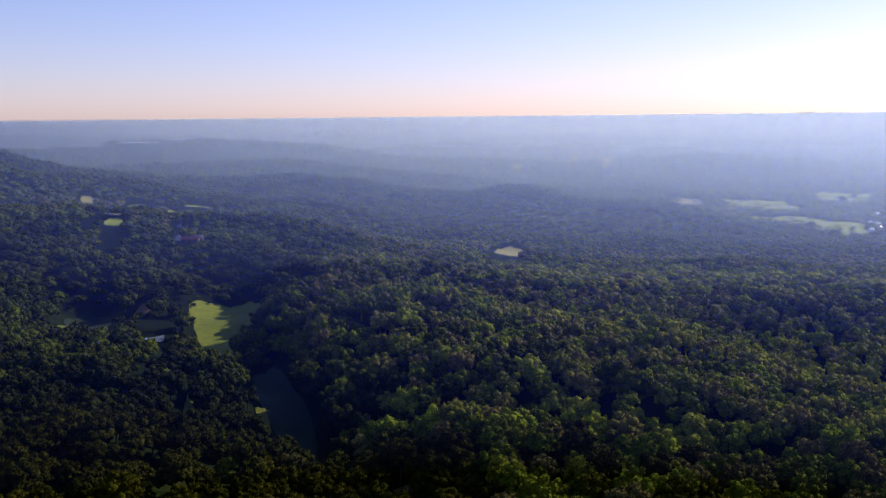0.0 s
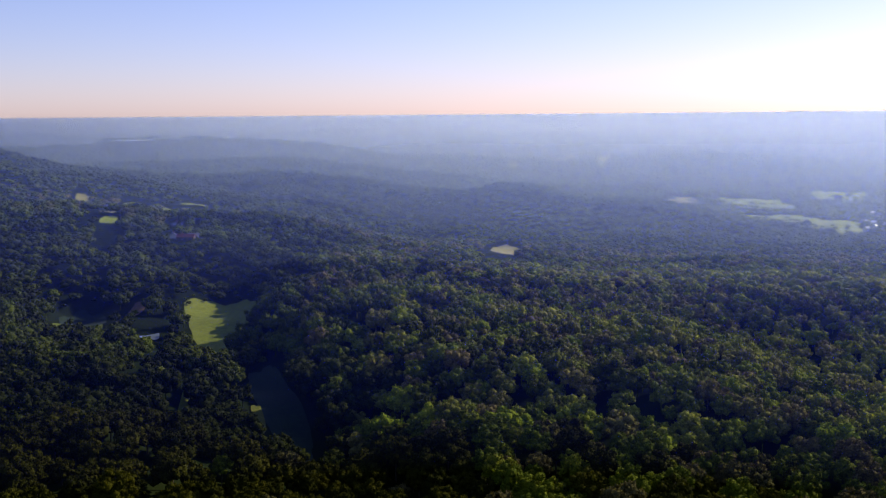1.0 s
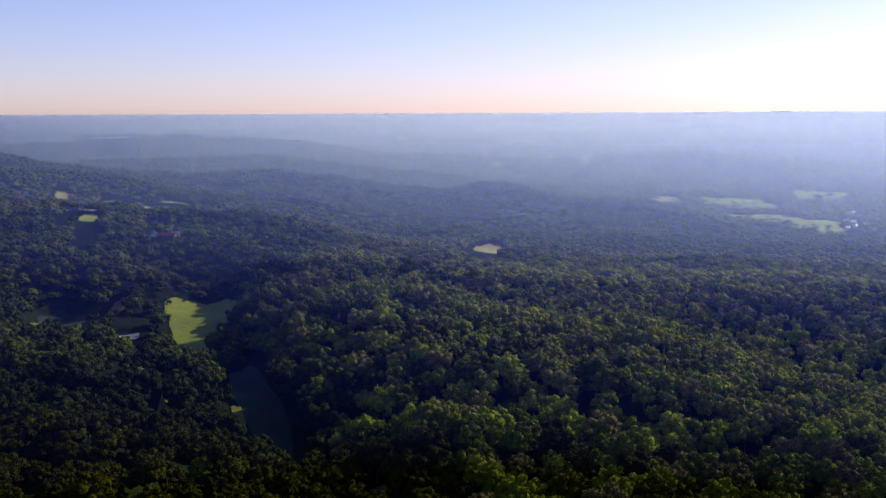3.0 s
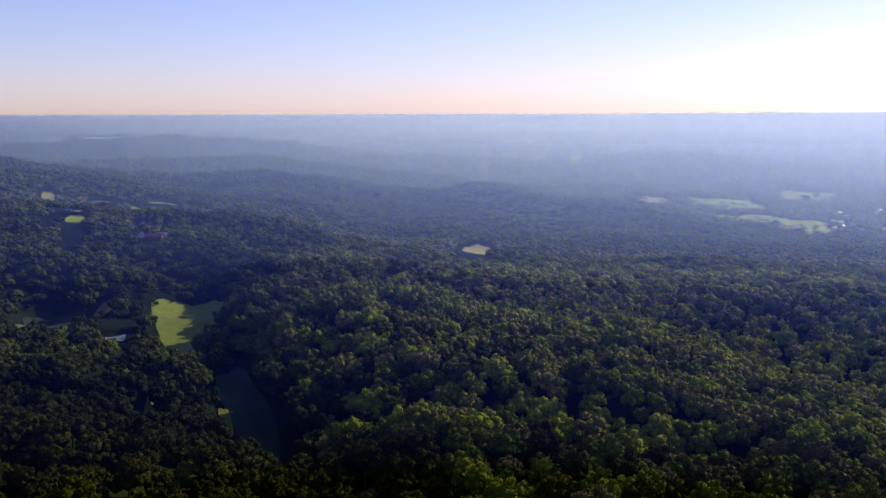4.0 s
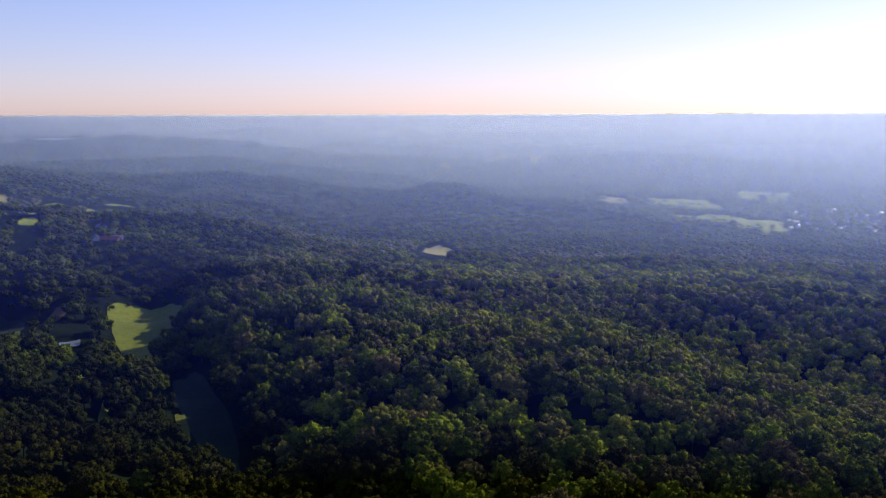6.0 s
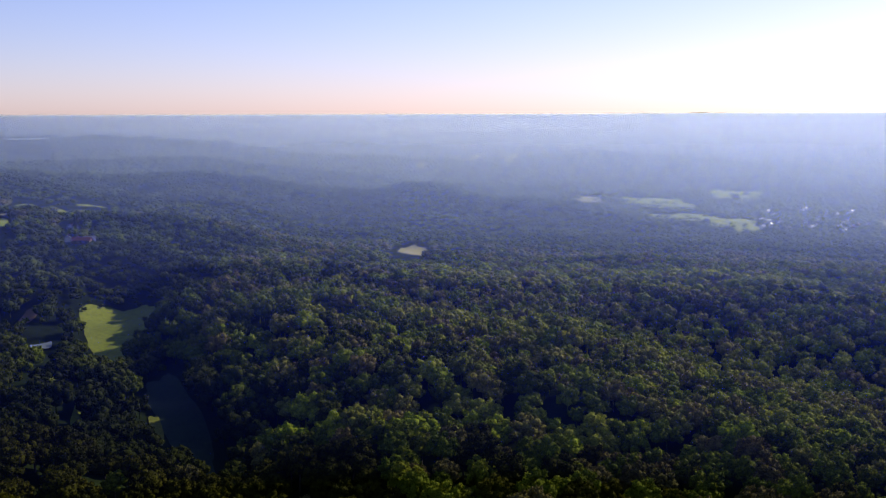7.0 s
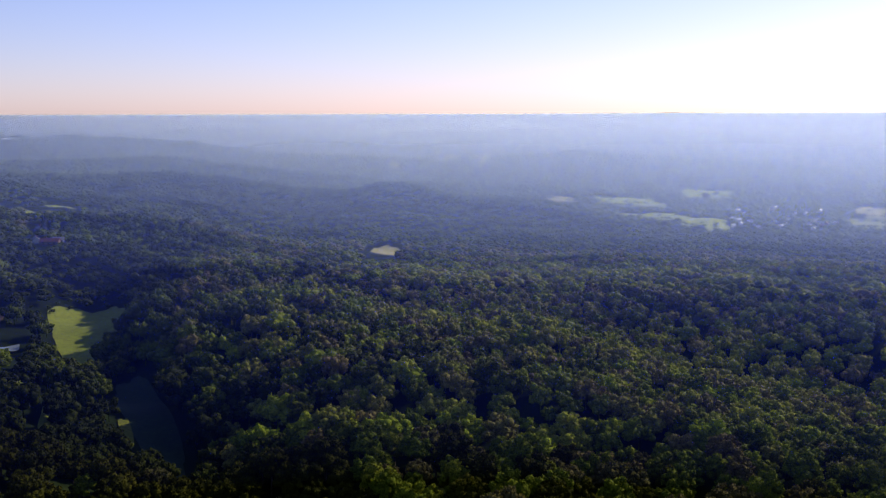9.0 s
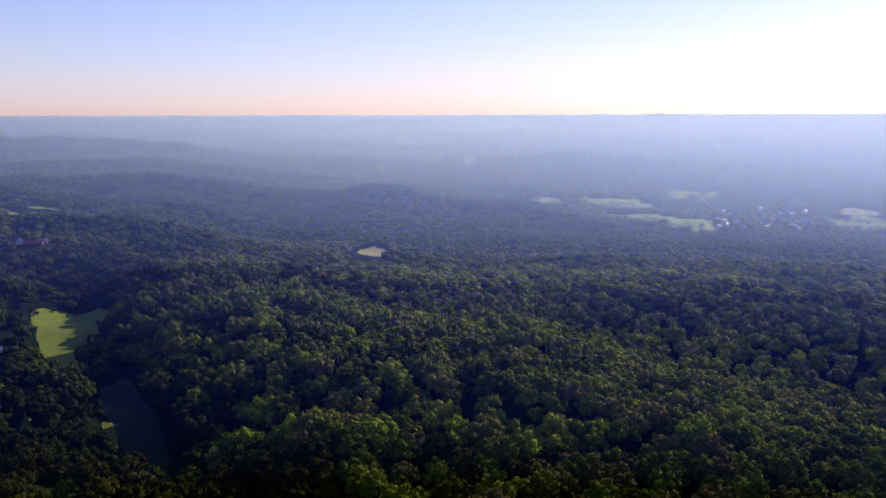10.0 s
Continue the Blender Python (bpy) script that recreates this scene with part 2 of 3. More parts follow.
def ground(x, y):
    x, y = np.asarray(x, float), np.asarray(y, float)
    r, az = np.hypot(x, y), np.degrees(np.arctan2(x, y))
    k = np.clip(np.interp(az, BEARINGS, range(5)), 0, 3.9999)
    i = k.astype(int)
    k = k - i
    k = k * k * (3 - 2 * k)
    columns = np.stack([np.interp(r, R_KNOTS, zs) for zs in HEIGHTS])
    pick = lambda n: np.take_along_axis(columns, n[None], 0)[0]
    z = pick(i) * (1 - k) + pick(i + 1) * k
    for bearing, d, *h in HILLS:
        z = z + hill(x, y, *at(bearing, d), *h)
    z = z + along_line(x, y, VALLEY, -14, 22)
    z = z + along_line(x, y, RAVINE, -11, 34)
    z = z + along_line(x, y, [at(-2, 360), at(4, 350), at(10, 340), at(17, 320), at(25, 298)], 4.5, 16)
    z = z + along_line(x, y, [at(-1, 326), at(6, 312), at(12, 302), at(18, 288)], -5, 14)
    z = z + along_line(x, y, [at(-2.6, 345), at(-3.2, 400), at(-5.5, 455), at(-9, 500)], 6, 17)
    z = z + along_line(x, y, [at(-5.5, 325), at(-4.2, 360), at(-5.5, 420)], -8, 11)
    z = z + along_line(x, y, [at(-1, 690), at(3, 600), at(5, 510), at(7, 440), at(12, 395), at(18, 380)], -6, 26)
    z = z + along_line(x, y, [at(-21, 535), at(-20.5, 590)], -16, 26)
    z = z + along_line(x, y, [at(-12.5, 490), at(-11.5, 575)], -9, 26)
    z = z + along_line(x, y, [at(-8, 480), at(-3, 505), at(0, 470), at(4, 415)], 5, 30)
    k = np.clip((r - 150) / 150, 0, 1)
    z = z + k * (2.6 * value_noise(x, y, 120, 1) + 4.6 * value_noise(x, y, 52, 2) + 2.2 * value_noise(x, y, 26, 6))
    # knolls and hollows of the western valley
    west = np.clip((r - 600) / 150, 0, 1) * np.clip((1750 - r) / 300, 0, 1) * np.clip((4 - az) / 6, 0, 1)
    z = z + west * 7.5 * value_noise(x, y, 140, 9)
    far = np.clip((r - 1000) / 1800, 0, 1)
    rough = far * (9 * value_noise(x, y, 420, 3) + 4 * value_noise(x, y, 170, 4)) * np.clip((4900 - r) / 500, 0.55, 1)
    z = z + rough
    calm = np.clip((r - 1600) / 100, 0, 1) * np.clip((2550 - r) / 100, 0, 1) * np.clip((az - 13) / 3, 0, 1)
    z = z - 0.75 * calm * rough
    b, d, lz, la, lb = LAKE
    lx, ly = at(b, d)
    inside = np.clip((2.1 - np.hypot((x - lx) / la, (y - ly) / lb)) / 0.9, 0, 1)
    inside = inside * inside * (3 - 2 * inside)
    return z + inside * (lz - 3.5 - z)


def build_ground():
    az = np.radians(np.concatenate([np.arange(-58, 66, 0.55), np.arange(66, 302, 4.0)]))
    r = np.concatenate([[0.0], np.geomspace(6, 180, 24), np.geomspace(190, 5000, 330)])
    aa, rr = np.meshgrid(az, r)
    x, y = rr * np.sin(aa), rr * np.cos(aa)
    v = np.stack([x, y, ground(x, y)], -1).reshape(-1, 3)
    n, m = len(r), len(az)
    i, j = np.meshgrid(np.arange(n - 1), np.arange(m), indexing="ij")
    k = (j + 1) % m
    f = np.stack([i * m + j, (i + 1) * m + j, (i + 1) * m + k, i * m + k], -1).reshape(-1, 4)
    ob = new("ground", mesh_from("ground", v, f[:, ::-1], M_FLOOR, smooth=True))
    tagged(ob, "rolling wooded land, dark undergrowth between hills and valleys", "ground", kind="structure")


build_ground()

# ---- fields, glades and water ----
# name, label, material, bearing and distance of its near and of its far end, half width, how much it widens, low strip
# in front that keeps it in the camera's view
FIELDS = [
    ("meadow", "bright mown green meadow between trees, half in shade", M_GRASS, (-13.7, 471), (-12.7, 603), 15, 0.7, 22),
    ("shaded_field", "dark green grass field in the shade of the wooded spur", M_SHADED_GRASS, (-8.2, 316), (-11.1, 427), 8.2, 0.1, 12),
    ("glade", "small sunlit grass glade among valley trees", M_GRASS, (-17.37, 390), (-16.44, 433), 3.4, 0.2, 42),
    ("glade", "small sunlit grass glade among valley trees", M_GRASS, (-15.5, 349), (-14.99, 368), 1.6, 0.2, 42),
    ("glade", "narrow sunlit grass strip at the foot of the woods", M_GRASS, (-21.05, 546), (-20.97, 566), 13, 0, 40),
    ("glade", "small pale dry-grass gap among valley trees", M_DRY, (-19.61, 439), (-19.51, 476), 1.6, 0, 40),
    ("shaded_field", "dark grass hollow in the shade of tall woods", M_SHADED_GRASS, (-20.74, 561), (-20.52, 604), 13, 0, 20),
    ("reed_bed", "rust-brown reed bed beside a small pond", M_REED, (-18.06, 581), (-17.45, 594), 4.2, 0.1, 40),
    ("pasture", "sunlit green pasture strip among village trees", M_HAY, (-18.99, 787), (-18.81, 832), 7.1, 0, 110),
    ("pasture", "pale gravelly yard among village trees", M_DRY, (-19.27, 849), (-18.44, 920), 3.6, 0, 100),
    ("pasture", "olive green pasture beside tall dark trees", M_HAY, (-15.59, 925), (-15.89, 1060), 8, 0.2, 60),
    ("pasture", "narrow pale green pasture among village trees", M_HAY, (-14.25, 1080), (-14.24, 1101), 13.4, 0, 120),
    ("pasture", "narrow pale green pasture among village trees", M_HAY, (-17.42, 1018), (-17.42, 1050), 13.3, 0, 120),
    ("pasture", "brownish dry pasture below a wooded hill", M_TAN, (-20.31, 985), (-20.18, 1040), 6, 0, 60),
    ("dry_clearing", "tan dry-grass clearing at the foot of wooded hills", M_TAN, (3.8, 940), (4.1, 1095), 14, -0.3, 150),
    ("field", "pale green hay field with lone trees in a hazy valley", M_HAY, (19.5, 1825), (18.9, 2010), 64, 0.1, 130),
    ("field", "pale green hay field with lone trees in a hazy valley", M_HAY, (22.74, 1661), (22.31, 1937), 44.3, 0.1, 80),
    ("field", "pale green hay field with lone trees in a hazy valley", M_HAY, (18.44, 2110), (18.1, 2340), 78.7, 0.1, 80),
    ("field", "pale green hay field with lone trees in a hazy valley", M_HAY, (22.62, 2342), (22.61, 2500), 59.6, 0.1, 80),
    ("field", "pale green hay field behind a wooded hill", M_DRY, (14.33, 2112), (14.32, 2242), 31.9, 0, 120),
    ("field", "pale green hay field in a hazy valley", M_DRY, (31.47, 2089), (31.45, 2280), 41, 0, 120),
    ("field", "pale green hay field in a hazy valley", M_GRASS, (31.83, 1842), (31.47, 2062), 51.5, 0, 120),
    ("field", "pale hazy field on a far hillside", M_DRY, (31.01, 3667), (30.99, 3862), 101.5, 0, 60),
    ("field", "pale hazy field between far woods", M_DRY, (9.55, 2724), (9.8, 3291), 19.4, 0.3, 120),
    ("field", "pale hazy field between far woods", M_DRY, (7.13, 3058), (7.19, 3200), 20.2, 0, 120),
    ("field", "pale hazy field between far woods", M_DRY, (7.72, 3181), (7.79, 3274), 17, 0, 120),
    ("field", "pale hazy field between far woods", M_DRY, (4.4, 2809), (4.4, 3137), 15.7, 0, 120),
    ("field", "pale hazy field between far woods", M_DRY, (-14.43, 2660), (-14.25, 2715), 11, 0, 120),
]


def local(x, y, near, far):
    """Metres across and along the line from near to far, from its middle; half its length."""
    (ax, ay), (bx, by) = near, far
    d = math.hypot(bx - ax, by - ay)
    ux, uy = (bx - ax) / d, (by - ay) / d
    dx, dy = x - (ax + bx) / 2, y - (ay + by) / 2
    return dx * uy - dy * ux, dx * ux + dy * uy, d / 2


def field_patch(name, label, material, near, far, wide, taper=0.0, z=None, lift=0.5):
    a = np.linspace(0, 2 * math.pi, 64, endpoint=False)
    cx, cy = (near[0] + far[0]) / 2, (near[1] + far[1]) / 2
    long = math.hypot(far[0] - near[0], far[1] - near[1]) / 2
    ux, uy = (far[0] - near[0]) / 2 / long, (far[1] - near[1]) / 2 / long
    edge = 1 + 0.22 * value_noise(np.cos(a) * 2.2 + cx, np.sin(a) * 2.2 + cy, 1.0, 7) + 0.06 * value_noise(np.cos(a) * 7 + cx, np.sin(a) * 7 + cy, 1.0, 8)
    k = np.linspace(0, 1, 14)[1:]
    kk, aa = np.meshgrid(k, a, indexing="ij")
    # a rounded oblong rather than an oval
    box = (np.abs(np.cos(aa)) ** 3 + np.abs(np.sin(aa)) ** 3) ** (-1 / 3)
    s, t = kk * edge * box * np.cos(aa) * wide, kk * edge * box * np.sin(aa) * long
    s = s * np.clip(1 + taper * t / long, 0.15, None)
    x, y = cx + s * uy + t * ux, cy - s * ux + t * uy
    zz = ground(x, y) + lift if z is None else np.full(x.shape, z)
    c = [cx, cy, float(ground(cx, cy)) + lift if z is None else z]
    v = np.concatenate([[c], np.stack([x, y, zz], -1).reshape(-1, 3)])
    n = len(a)
    tri = [(0, 1 + i, 1 + (i + 1) % n) for i in range(n)]
    for ring in range(len(k) - 1):
        b = 1 + ring * n
        for i in range(n):
            j = (i + 1) % n
            tri += [(b + i, b + n + i, b + n + j), (b + i, b + n + j, b + j)]
    ob = new(name, mesh_from(name, v, np.array(tri)[:, ::-1], material, smooth=True))
    return tagged(ob, label, name.replace("_", " "), kind="structure")


for n, (nm, lab, mat, near, far, wide, taper, strip) in enumerate(FIELDS):
    if near[1] < 700:
        near = near[0], near[1] - 0.4 * strip
    field_patch(nm, lab, mat, at(*near), at(*far), wide, taper, lift=0.35 + 0.015 * n)
# sunlit spot at the shaded field's edge, laid as a lighter grass patch
BANK = ((-10.95, 342), (-11.15, 366), 2.3)
field_patch("grass_bank", "sunlit yellow-green grass bank beside the shaded field", M_RANK, at(*BANK[0]), at(*BANK[1]), BANK[2], lift=0.55)
LAKE_ENDS = (LAKE[0], LAKE[1] - LAKE[4]), (LAKE[0], LAKE[1] + LAKE[4])
field_patch("lake", "far lake, its pale colour painting the bright sky's reflection", M_LAKE, at(*LAKE_ENDS[0]), at(*LAKE_ENDS[1]), LAKE[3], z=LAKE[2])
POND = ((-17.15, 512), (-17.12, 552), 5.5)
field_patch("pond", "small still pond among trees, paled to paint the sky's reflection", M_WATER, at(*POND[0]), at(*POND[1]), POND[2], z=float(ground(*at(*POND[0]))) + 1.2)

# the village in the far valley: houses and their yards
VILLAGE = []
yards = np.random.default_rng(77)
for i in range(32):
    tin = i % 5 in (0, 2)
    VILLAGE.append((yards.uniform(23.6, 29.6), yards.uniform(1690, 2150), yards.uniform(5, 7.5), yards.uniform(6, 11), yards.uniform(4, 5),
                    yards.uniform(85, 150) if tin else yards.uniform(0, 180), 2 if tin else int(i % 7 == 3)))
HOUSES = [
    (-14.78, 751, 6, 13, 2.6, 84, 1),
    (-15.5, 764, 5, 7, 2.4, 20, 0),
    (-14.37, 769, 5, 8, 2.4, 100, 0),
    (-15.23, 828, 5, 7, 2.6, 60, 0),
    (-18.97, 1008, 5, 8, 2.8, 30, 0),
    (-23.1, 2640, 10, 14, 8, 70, 0),
    (-22.9, 2655, 9, 12, 9, 20, 0),
    (-22.7, 2645, 9, 15, 7, 100, 0),
]


def room_for_trees(x, y):
    """1: full woods, 0: open ground, between: lower trees."""
    k = np.ones(np.shape(x))
    ragged = 0.2 * value_noise(x, y, 11, 31) + 0.12 * value_noise(x, y, 28, 32)
    chance = hashed(np.floor(x / 3), np.floor(y / 3), 5)
    spots = [f[3:] for f in FIELDS] + [(*POND, 0, 62), (*LAKE_ENDS, LAKE[3], 0, 420), (*BANK, 0, 24)]
    for b, d, w, l, *_ in VILLAGE + HOUSES:
        spots.append(((b, d - 8), (b, d + 8), 5, 0, 34 if d < 1500 else 90))
    for near, far, w, taper, strip in spots:
        d = near[1]
        s, t, l = local(x, y, at(*near), at(*far))
        reach = np.cbrt(np.abs(s / (w * np.clip(1 + taper * t / l, 0.15, 2) + (2.5 if d < 450 else 5))) ** 3 + np.abs(t / (l + 5)) ** 3)
        open_ = reach < 0.95 + 0.5 * ragged
        lone = open_ & (chance < (0.035 if d > 1500 and strip < 400 else -1))
        if d > 1500 and w > 40 and strip < 400:
            # a gappy row of trees across the wide far fields
            lone |= open_ & (np.abs(t + 0.1 * l + 12 * np.sin(s / 23)) < 9) & (chance < 0.34)
        # trees on the camera's side kept low or left out to show the field
        front = (np.abs(s) < w * (1 - 0.7 * taper) + 2) & (t < 0) & (t > -l - strip)
        low = 0.0 if d < 700 or strip > 400 else 0.2 if strip == 90 else 0.55 if d > 1500 else 0.26 if d > 1000 else 0.14
        k = np.where(front & (k > low), low, k)
        k = np.where(open_, np.where(lone, 0.7, 0.0), k)
        if d < 700:
            # bushes and saplings along the edge
            k = np.where((k > 0.4) & (reach < 1.28 + ragged) & (chance < 0.45), 0.4, k)
    # trees made taller on the sunny side to keep the field in shade
    s, t, l = local(x, y, at(*FIELDS[1][3]), at(*FIELDS[1][4]))
    k = np.where((s > 8) & (s < 34) & (np.abs(t) < l + 12) & (k > 0.3), np.maximum(k, 1.0) * 1.22, k)
    return k


# ---- trees ----
def ico(level):
    bm = bmesh.new()
    bmesh.ops.create_icosphere(bm, subdivisions=level, radius=1.0)
    v = np.array([p.co[:] for p in bm.verts])
    f = np.array([[p.index for p in q.verts] for q in bm.faces])
    bm.free()
    return v, f


ICO = {1: ico(1)}


def crown_shape(rng, lobes, level, tufts, size, small=1.0):
    """A broad crown of radius about 1: lobes of foliage set with many small leaf tufts."""
    iv, fi = ICO[level]
    vs, fs, count = [], [], 0
    cs = [(0.0, 0.0, 0.06, 0.54)]
    tilt, way = rng.uniform(0.0, 0.16), rng.uniform(0, 6.28)
    for i in range(lobes - 1):
        if small < 1 and i >= 5:
            # boughs that swell out of the upper face
            a, up = i * 2.39996 + rng.uniform(-0.35, 0.35), 0.98 * (i - 5.4) / (lobes - 6) + rng.uniform(-0.05, 0.05)
            d = 0.78 * math.sqrt(max(0.0, 1 - up * up)) * rng.uniform(0.84, 1.06)
            lean = tilt * math.cos(a - way)
            cs.append((d * math.cos(a), d * math.sin(a), 0.76 * up - 0.14 + lean + rng.uniform(-0.08, 0.06), small * rng.uniform(0.6, 1.3)))
            continue
        a = 2 * math.pi * (i + rng.uniform(-0.3, 0.3)) / min(5, lobes - 1)
        d = rng.uniform(0.38, 0.62)
        cs.append((d * math.cos(a), d * math.sin(a), rng.uniform(-0.28, 0.10), rng.uniform(0.30, 0.40)))
    cs = np.array(cs)
    for x, y, z, q in cs:
        v = iv * (1 + rng.uniform(-0.22, 0.22, (len(iv), 1))) * (q, q, q * 0.85) + (x, y, z)
        mid = v[fi].mean(1)
        # leave out what lies inside the other lobes or under the crown
        hid = np.zeros(len(fi), bool)
        for c in cs:
            if (c[:3] != (x, y, z)).any():
                hid |= (np.linalg.norm((v[fi] - c[:3]) / (1, 1, 0.85), axis=2) < c[3] * 0.74).all(1)
        hid |= (mid[:, 2] < -0.42) & (mid[:, 2] < z - 0.3 * q)
        vs.append(v), fs.append(fi[~hid] + count)
        count += len(v)
    made = 0
    while made < tufts:
        k = rng.integers(len(cs))
        n = rng.normal(size=3)
        n /= np.linalg.norm(n)
        if n[2] < -0.3:
            continue
        p = cs[k, :3] + n * cs[k, 3] * (1, 1, 0.85)
        if any(np.linalg.norm(p - c[:3]) < c[3] * 0.86 for i, c in enumerate(cs) if i != k):
            continue
        s = size * rng.uniform(0.7, 1.35)
        up = n + rng.normal(size=3) * 0.45
        up /= np.linalg.norm(up)
        side = np.cross(up, rng.normal(size=3))
        side /= np.linalg.norm(side)
        other = np.cross(up, side)
        ring = []
        for q in range(3):
            a = math.pi / 1.5 * q + rng.uniform(-0.4, 0.4)
            ring.append(p + s * rng.uniform(0.6, 1.2) * (math.cos(a) * side + math.sin(a) * other) - n * s * rng.uniform(0.0, 0.45))
        tip = p + n * s * rng.uniform(0.4, 1.0)
        vs.append(np.array([q for i in range(3) for q in (tip, ring[i], ring[(i + 1) % 3])]))
        fs.append(np.arange(9).reshape(3, 3) + count)
        count += 9
        made += 1
    return np.concatenate(vs), np.concatenate(fs)


def trunk_shape(rng, limbs=3, sides=6):
    """A tapered trunk of height 1 with limbs that reach into the crown."""
    vs, fs, count = [], [], 0
    runs = [((0, 0, -0.06), (rng.uniform(-0.02, 0.02), rng.uniform(-0.02, 0.02), 0.85), 0.022, 0.008)]
    for i in range(limbs):
        a, h = 2 * math.pi * (i + rng.uniform(-0.2, 0.2)) / limbs, rng.uniform(0.38, 0.55)
        runs.append(((0, 0, h), (0.17 * math.cos(a), 0.17 * math.sin(a), h + 0.25), 0.010, 0.003))
    for lo, hi, r0, r1 in runs:
        a = np.linspace(0, 2 * math.pi, sides, endpoint=False)
        c = np.stack([np.cos(a), np.sin(a), 0 * a], -1)
        vs += [np.array(lo) + c * r0, np.array(hi) + c * r1]
        i = np.arange(sides)
        j = (i + 1) % sides
        fs.append(np.concatenate([np.stack([i, j, j + sides], -1), np.stack([i, j + sides, i + sides], -1)]) + count)
        count += 2 * sides
    return np.concatenate(vs), np.concatenate(fs)


def spots_in(r0, r1, az0, az1, step, seed):
    """Places for trees on a shaken grid, in a ring sector round the overlook."""
    rng = np.random.default_rng(seed)
    g = np.arange(-r1, r1, step)
    x, y = np.meshgrid(g, g)
    x = x + (np.arange(len(g)) % 2 * step / 2)[:, None]
    x, y = (q.ravel() + rng.uniform(-0.36, 0.36, q.size) * step for q in (x, y))
    r, az = np.hypot(x, y), np.degrees(np.arctan2(x, y))
    if az0 < az1:
        keep = (r >= r0) & (r < r1) & (az >= az0) & (az < az1)
    else:
        keep = (r >= r0) & (r < r1) & ((az >= az0) | (az < az1))
    x, y = x[keep], y[keep]
    k = room_for_trees(x, y)
    live = k > 0
    return x[live], y[live], k[live], rng


AZ0, AZ1 = -27.5, 36.5
NEAR, MIDDLE, FAR, FARTHEST = 292, 600, 1500, 3200
LABELS = ["broadleaf tree with a dense green crown tinted dark for shade in closed woods", "broadleaf tree with a mid green summer crown in closed woods",
          "broadleaf tree with a sunlit yellow-green crown in closed woods", "broadleaf tree with a dull grey-olive crown in closed woods"]


def near_trees():
    """The nearest trees, each one a thing with a trunk and a crown."""
    kinds = []
    for i in range(10):
        rng = np.random.default_rng(100 + i)
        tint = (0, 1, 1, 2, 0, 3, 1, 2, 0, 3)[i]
        root = new("tree")
        tagged(root, LABELS[tint], "tree", "trees of the near woods")
        child("trunk", mesh_from("trunk", *trunk_shape(rng), M_BARK, smooth=True), root)
        v, f = crown_shape(rng, 27, 1, 480, 0.077, 0.20)
        v = v * (0.40, 0.40, 0.46) + (0, 0, 0.60)
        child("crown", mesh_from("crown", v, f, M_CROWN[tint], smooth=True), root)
        kinds.append(root)
    x, y, k, rng = spots_in(214, NEAR, AZ0, AZ1, 8.7, 11)
    z = ground(x, y)
    used = set()
    for i in range(len(x)):
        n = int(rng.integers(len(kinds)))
        # to the left mostly the darkened crowns, painting the dim light there
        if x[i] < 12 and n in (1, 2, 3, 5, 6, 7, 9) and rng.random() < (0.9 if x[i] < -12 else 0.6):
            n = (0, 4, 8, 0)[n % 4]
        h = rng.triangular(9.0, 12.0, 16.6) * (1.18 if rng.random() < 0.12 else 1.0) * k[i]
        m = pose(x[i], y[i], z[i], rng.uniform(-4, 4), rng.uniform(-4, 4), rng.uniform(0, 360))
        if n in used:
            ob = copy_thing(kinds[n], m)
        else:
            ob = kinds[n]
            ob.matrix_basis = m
            used.add(n)
        ob.scale = (h, h, h * rng.uniform(0.9, 1.1))


